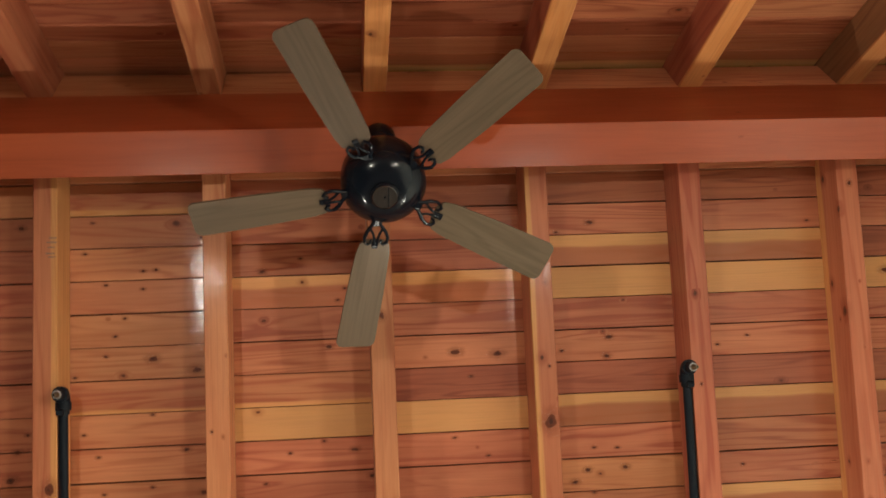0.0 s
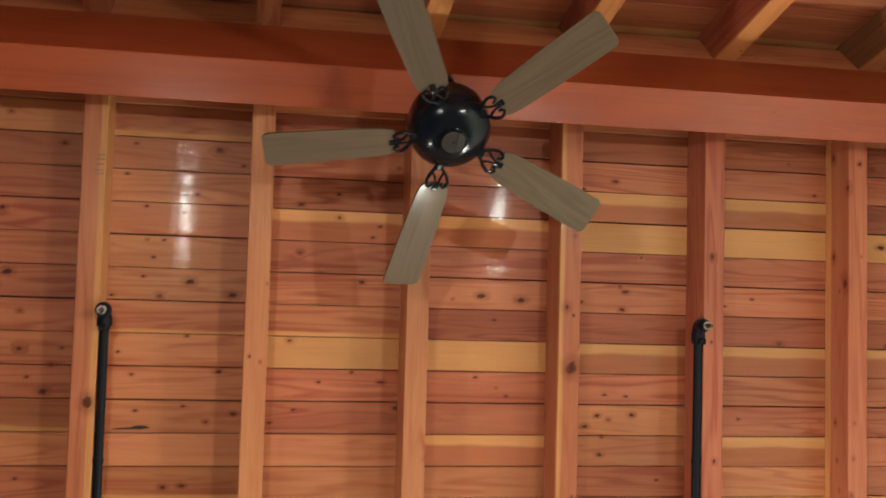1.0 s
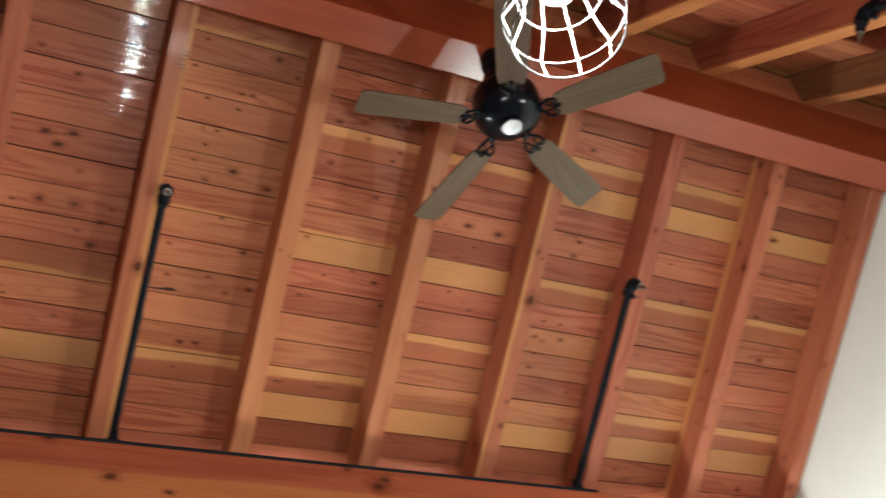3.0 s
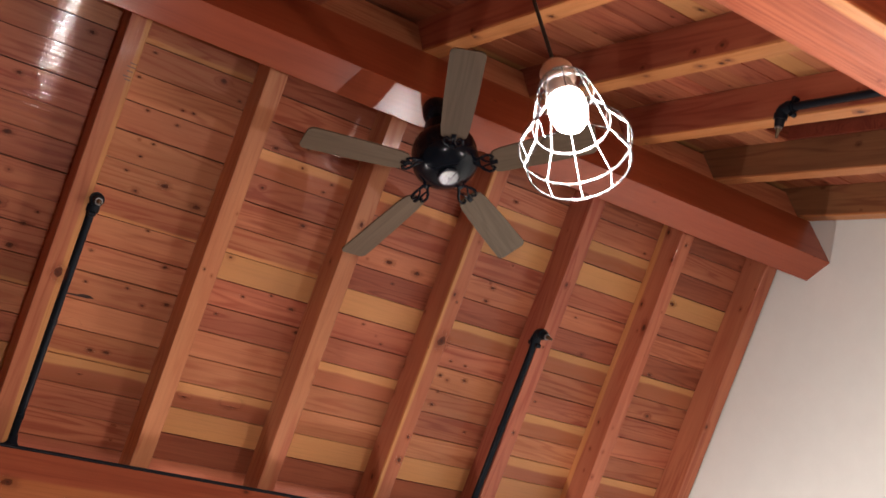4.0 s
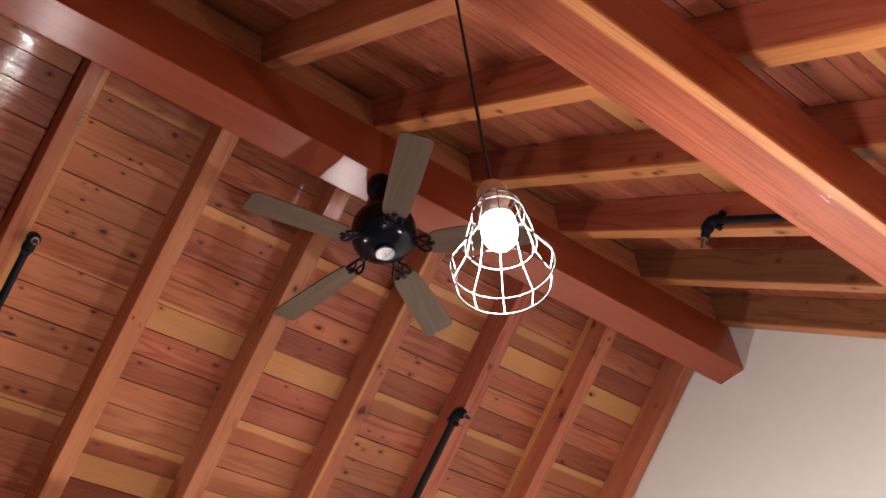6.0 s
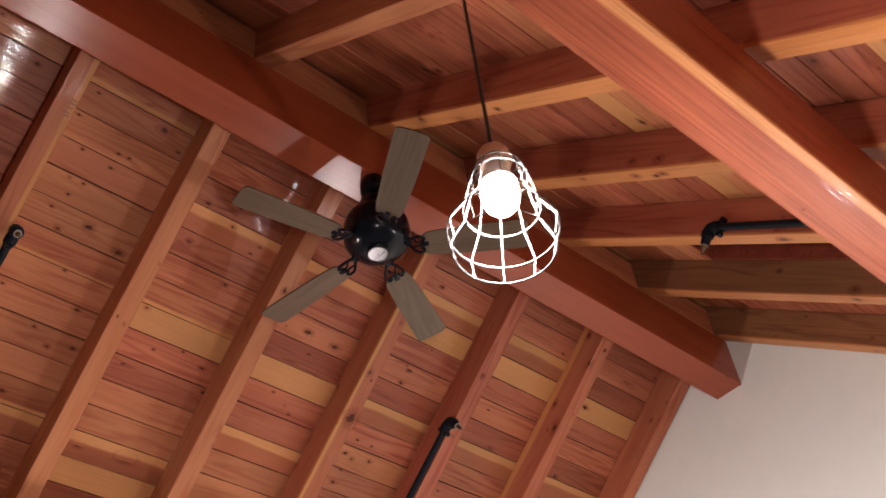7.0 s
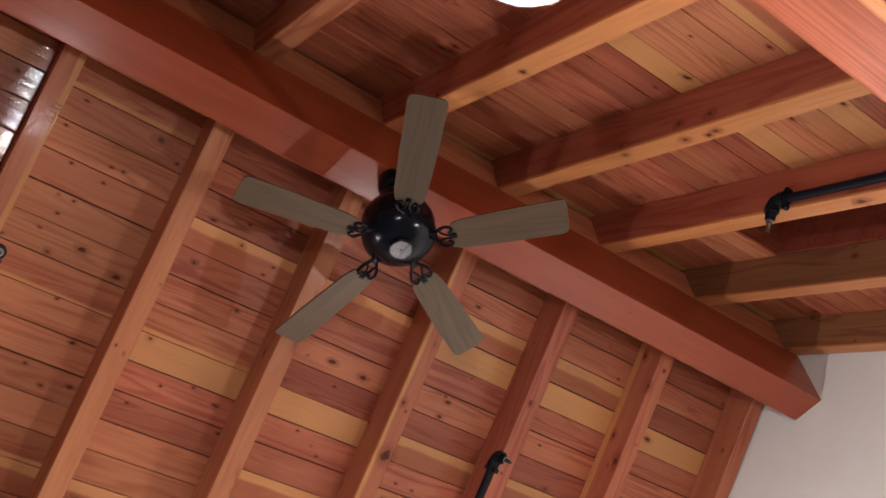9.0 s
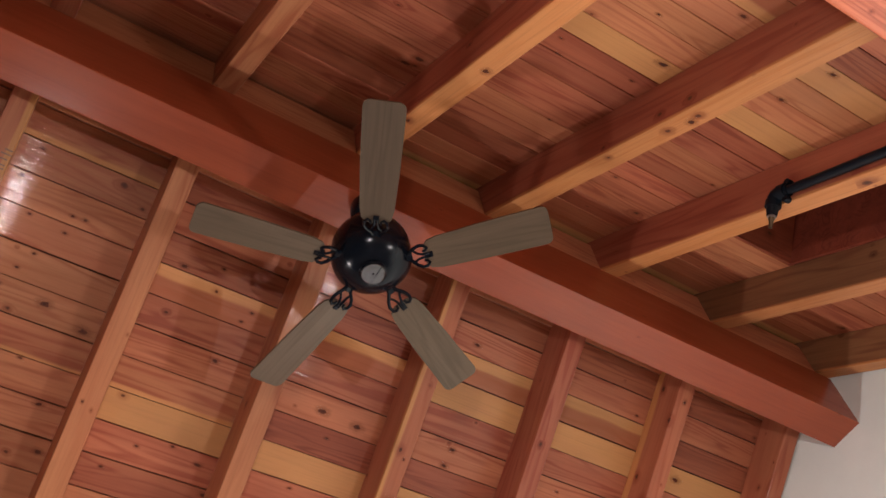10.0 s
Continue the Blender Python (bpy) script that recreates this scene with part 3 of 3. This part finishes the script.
def plank_mesh(length, side):
    key = (round(length, 3), side)
    if key not in plank_meshes:
        bm = bmesh.new()
        w, t, c = PITCHES[side] - 0.0044, 0.022, 0.0012
        ring = [(0.0, c), (c, 0.0), (w - c, 0.0), (w, c), (w, t), (0.0, t)]
        a = [bm.verts.new((0.0, y, z)) for y, z in ring]
        b = [bm.verts.new((key[0] - 0.001, y, z)) for y, z in ring]
        bm.faces.new(a[::-1])
        bm.faces.new(b)
        for i in range(6):
            j = (i + 1) % 6
            bm.faces.new((a[i], a[j], b[j], b[i]))
        bmesh.ops.recalc_face_normals(bm, faces=bm.faces[:])
        me = bpy.data.meshes.new("plank")
        bm.to_mesh(me)
        bm.free()
        plank_meshes[key] = me
    return plank_meshes[key]


def plank(side, x0, x1, course, tone):
    me = plank_mesh(x1 - x0, side)
    if not me.materials:
        me.materials.append(PLANK["M"])
    ob = new("plank", me)
    ob.material_slots[0].link = "OBJECT"
    ob.material_slots[0].material = (VARNISHED if side == 1 and x1 < -1.2 else PLANK)[tone]
    ob.parent = decks[side]
    world_place = slope_frame(side, x0 if side == 1 else x1, FIRSTS[side] + PITCHES[side] * course)
    uneven = Matrix.Translation((0, rng.uniform(-0.0014, 0.0014), rng.uniform(-0.0012, 0.0012))) @ Matrix.Rotation(radians(rng.uniform(-0.55, 0.55)), 4, "X")
    ob.matrix_local = decks[side].matrix_world.inverted() @ world_place @ uneven
    return ob


rng = random.Random(7)
edges = [GABLE_W] + [x for x in RAFTERS if GABLE_W + 0.2 < x < 2.5] + [GABLE_E]
first_named = edges.index(-1.974)
for side in (1, -1):
    for course in range(0, int((RUN_END - FIRSTS[side]) / PITCHES[side])):
        tones = []
        for bay in range(len(edges) - 1):
            row = (NORTH if side == 1 else SOUTH).get(course)
            k = bay - first_named
            if row and 0 <= k < len(row):
                tones.append(row[k])
            elif bay == 0 or rng.random() < 0.34:
                tones.append(rng.choice("MMMMTTDDLHB"))
            else:
                tones.append(tones[-1])
        start = 0
        for bay in range(1, len(tones) + 1):
            if bay == len(tones) or tones[bay] != tones[start] or edges[bay] == -1.316 or (bay - start >= 3 and rng.random() < 0.4):
                run = FIRSTS[side] + PITCHES[side] * (course + 0.5)
                if side == -1 and WELL_S[0] < run < WELL_S[1] and edges[start] < 1.7 < edges[bay]:
                    if edges[start] < 1.3:
                        plank(side, edges[start], 1.364, course, tones[start])
                    if edges[bay] > 2.1:
                        plank(side, 1.963, edges[bay], course, tones[start])
                else:
                    plank(side, edges[start], edges[bay], course, tones[start])
                start = bay

# ---- knots that stand out in the timber ----
def knot_material():
    mat, nt, bsdf = nodes_of("knot")
    tc = node(nt, "ShaderNodeTexCoord").outputs["Object"]
    info = node(nt, "ShaderNodeObjectInfo")
    shift = node(nt, "ShaderNodeVectorMath", operation="MULTIPLY_ADD")
    link(nt, info.outputs["Random"], shift.inputs[0])
    shift.inputs[1].default_value = (11.0, 7.0, 5.0)
    link(nt, tc, shift.inputs[2])
    far = node(nt, "ShaderNodeVectorMath", operation="LENGTH")
    link(nt, tc, far.inputs[0])
    r = math_node(nt, "MULTIPLY_ADD", math_node(nt, "SUBTRACT", noise_of(nt, shift.outputs[0], 2.2, 4.0), 0.5), 0.55, far.outputs["Value"])
    rings = math_node(nt, "MULTIPLY_ADD", math_node(nt, "SINE", math_node(nt, "MULTIPLY", r, 55.0)), 0.5, 0.5)
    heart = mix_rgb(nt, math_node(nt, "MULTIPLY", rings, 0.5), (0.085, 0.020, 0.008), (0.17, 0.045, 0.018))
    core = mix_rgb(nt, smooth(nt, r, 0.06, 0.20), (0.050, 0.014, 0.007), heart)
    col = mix_rgb(nt, smooth(nt, r, 0.26, 0.42), core, (0.26, 0.066, 0.030))
    link(nt, col, bsdf.inputs["Base Color"])
    bsdf.inputs["Roughness"].default_value = 0.55
    bsdf.inputs["Specular IOR Level"].default_value = 0.2
    fade = math_node(nt, "ADD", math_node(nt, "MULTIPLY", math_node(nt, "SUBTRACT", 1.0, smooth(nt, r, 0.20, 0.36)), 0.66), math_node(nt, "MULTIPLY", math_node(nt, "SUBTRACT", 1.0, smooth(nt, r, 0.3, 0.95)), 0.34))
    link(nt, fade, bsdf.inputs["Alpha"])
    return mat


KNOT = knot_material()
bm = bmesh.new()
lathe(bm, [(0.0, 0.0), (0.6, 0.0), (1.0, 0.02)], 18)
knot_disc = bpy.data.meshes.new("knot")
bm.to_mesh(knot_disc)
bm.free()
knot_disc.materials.append(KNOT)


def knot(parent, m, radius, long=1.7):
    """m: x along the grain, z out of the timber."""
    ob = new("knot", knot_disc)
    ob.visible_shadow = False
    ob.parent = parent
    bpy.context.view_layer.update()
    place = m @ Matrix.Diagonal((radius * 1.75 * long, radius * 1.75, radius * 1.75, 1))
    ob.matrix_local = parent.matrix_world.inverted() @ place
    return ob


def on_slope(side, x, run, drop):
    return slope_frame(side, x, run) @ Matrix.Translation((0, 0, -drop - 0.0008)) @ Matrix.Rotation(math.pi, 4, "X")


# level place, run down the slope, size
NORTH_WEST = [(-1.931, 1.089, 0.008), (-1.86, 1.459, 0.008), (-1.837, 0.737, 0.019), (-1.822, 1.883, 0.008), (-1.778, 1.137, 0.019), (-1.759, 1.276, 0.013), (-1.749, 0.75, 0.019), (-1.717, 1.184, 0.019), (-1.694, 0.863, 0.013), (-1.663, 1.123, 0.019), (-1.647, 1.72, 0.008), (-1.591, 1.956, 0.008), (-1.567, 1.549, 0.008), (-1.501, 1.606, 0.019), (-1.498, 1.677, 0.019), (-1.475, 1.495, 0.013), (-1.463, 0.586, 0.013), (-1.436, 1.429, 0.008), (-1.412, 1.716, 0.013)]
NORTH_SECOND = [(-1.25, 1.207, 0.008), (-1.215, 1.44, 0.008), (-1.21, 0.7, 0.008), (-1.178, 0.571, 0.008), (-1.158, 1.531, 0.008), (-1.137, 1.887, 0.019), (-1.136, 1.68, 0.008), (-1.127, 1.126, 0.008), (-1.126, 0.832, 0.008), (-1.109, 0.517, 0.008), (-1.089, 1.045, 0.008), (-1.063, 1.306, 0.008), (-1.05, 0.972, 0.008), (-1.022, 2.115, 0.008), (-1.014, 1.993, 0.013), (-0.976, 0.852, 0.008), (-0.974, 0.778, 0.008), (-0.944, 1.66, 0.008), (-0.944, 0.48, 0.013), (-0.942, 1.369, 0.008), (-0.938, 1.987, 0.013), (-0.938, 1.141, 0.019), (-0.922, 0.774, 0.008), (-0.808, 1.516, 0.013), (-0.764, 1.192, 0.019), (-0.74, 1.69, 0.013), (-0.735, 0.644, 0.008)]
NORTH_THIRD = [(-0.589, 1.726, 0.008), (-0.524, 1.008, 0.008), (-0.502, 2.112, 0.019), (-0.49, 1.671, 0.008), (-0.488, 0.796, 0.013), (-0.478, 0.504, 0.008), (-0.389, 1.553, 0.008), (-0.327, 0.746, 0.008), (-0.256, 2.099, 0.03), (-0.249, 1.509, 0.008), (-0.218, 1.121, 0.013), (-0.175, 0.927, 0.008), (-0.145, 0.878, 0.008), (-0.131, 1.868, 0.013), (-0.123, 1.549, 0.013), (-0.054, 1.659, 0.013)]
NORTH_MIDDLE = [(0.295, 1.522, 0.008), (0.315, 1.164, 0.019), (0.375, 1.269, 0.008), (0.434, 1.602, 0.008), (0.493, 1.178, 0.019), (0.77, 1.178, 0.008), (0.773, 0.668, 0.008), (0.798, 1.731, 0.013), (0.854, 1.683, 0.013), (0.868, 1.856, 0.013), (0.877, 1.778, 0.008), (0.887, 1.591, 0.008)]
NORTH_EAST = [(0.923, 0.627, 0.013), (0.964, 1.208, 0.013), (0.98, 1.127, 0.013), (0.987, 1.596, 0.008), (1.018, 1.679, 0.013), (1.03, 1.052, 0.008), (1.04, 1.005, 0.013), (1.139, 1.969, 0.008), (1.458, 1.178, 0.008), (1.493, 0.786, 0.013), (1.532, 1.693, 0.008), (1.594, 1.143, 0.008), (1.635, 0.795, 0.008), (1.667, 1.378, 0.008), (1.822, 1.613, 0.013), (1.861, 1.719, 0.013), (1.907, 0.647, 0.008), (1.939, 1.704, 0.008), (2.249, 1.77, 0.008), (2.255, 0.878, 0.019), (2.287, 1.345, 0.013)]
SOUTH_KNOTS = [(-0.158, 1.061, 0.008), (-0.122, 0.758, 0.019), (-0.092, 0.824, 0.019), (0.206, 1.351, 0.008), (0.25, 1.263, 0.013), (0.329, 0.695, 0.013), (0.352, 1.701, 0.008), (0.363, 0.664, 0.013), (0.488, 0.879, 0.008), (0.534, 1.34, 0.008), (0.542, 1.502, 0.019), (0.543, 1.892, 0.013), (0.954, 1.886, 0.013), (0.954, 1.657, 0.013), (1.049, 0.654, 0.013), (1.126, 0.718, 0.008), (1.232, 1.018, 0.008)]
for x, run, size in NORTH_WEST + NORTH_SECOND + NORTH_THIRD + NORTH_MIDDLE + NORTH_EAST:
    knot(decks[1], on_slope(1, x, run, 0.0), size)
for x, run, size in SOUTH_KNOTS:
    knot(decks[-1], on_slope(-1, x, run, 0.0), size)
CHECK = plain("open_check_dark", (0.030, 0.016, 0.012), 0.8, 0.0, 0.2, 300)
for x, run, half, width in ((-1.150, 1.753, 0.078, 0.0045), (-1.115, 1.749, 0.034, 0.0085)):   # an open check in one board
    bm = lathe(bmesh.new(), [(0.0, 0.0), (0.7, 0.0), (1.0, 0.02)], 16)
    check = part("check", bm, CHECK, decks[1])
    check.matrix_local = decks[1].matrix_world.inverted() @ on_slope(1, x, run, 0.0) @ Matrix.Rotation(radians(2), 4, "Z") @ Matrix.Diagonal((half, width, 0.01, 1))
RAFTER_KNOTS = [(-1.316, 0.030, 1.632, 0.034), (-0.658, -0.039, 1.44, 0.008), (0, -0.003, 1.01, 0.019), (0.658, 0.020, 1.463, 0.042), (0.658, 0.029, 1.24, 0.008), (0.658, 0.036, 2.148, 0.019), (0.658, 0.042, 2.014, 0.013), (1.316, -0.016, 1.34, 0.008), (1.316, 0.015, 1.857, 0.013), (2.011, 0.012, 0.516, 0.013)]
SOUTH_RAFTER_KNOTS = [(0, 0.019, 1.236, 0.019), (0.658, 0.02, 1.548, 0.019)]
for side, spots in ((1, RAFTER_KNOTS), (-1, SOUTH_RAFTER_KNOTS)):
    for x, aside, run, size in spots:
        at = on_slope(side, x + aside * 0.6, run, RAFTER_D) @ Matrix.Rotation(math.pi / 2, 4, "Z")
        knot(rafter_at[side, x], at, min(size, 0.042), 1.2)
STAMP = plain("grade_stamp_ink", (0.200, 0.120, 0.085), 0.6, 0.0, 0.0, 200, 0.5)
for across, run, long in ((0.030, 0.655, 0.030), (0.026, 0.672, 0.040), (0.024, 0.692, 0.026), (0.020, 0.716, 0.036), (0.026, 0.730, 0.028)):   # a worn grade stamp, plain bars
    bar = part("stamp_bar", box(bmesh.new(), -0.0025, 0.0025, -long / 2, long / 2, 0.0, 0.0006), STAMP, rafter_at[1, -1.316])
    bar.matrix_local = rafter_at[1, -1.316].matrix_world.inverted() @ on_slope(1, -1.316 + across, run, RAFTER_D) @ Matrix.Rotation(math.pi / 2, 4, "Z")
for x, z, size in ((-1.257, 3.889, 0.03), (-0.999, 3.835, 0.019), (0.046, 4, 0.03)):
    knot(far_purlin, Matrix.Translation((x, PURLIN_IN - 0.0008, z)) @ Matrix.Rotation(math.pi / 2, 4, 'X'), size, 1.6)

# narrow battens between the rafters just below the ridge beam
for a, b in zip(RAFTERS, RAFTERS[1:]):
    length = b - a - RAFTER_W - 0.002
    bm = box(bmesh.new(), 0.0, length, 0.0, 0.085, -0.016, -0.001, 0.002, 1)
    batten = part("batten", bm, PLANK["T"], decks[1])
    batten.matrix_local = decks[1].matrix_world.inverted() @ slope_frame(1, a + RAFTER_W / 2 + 0.001, 0.32)
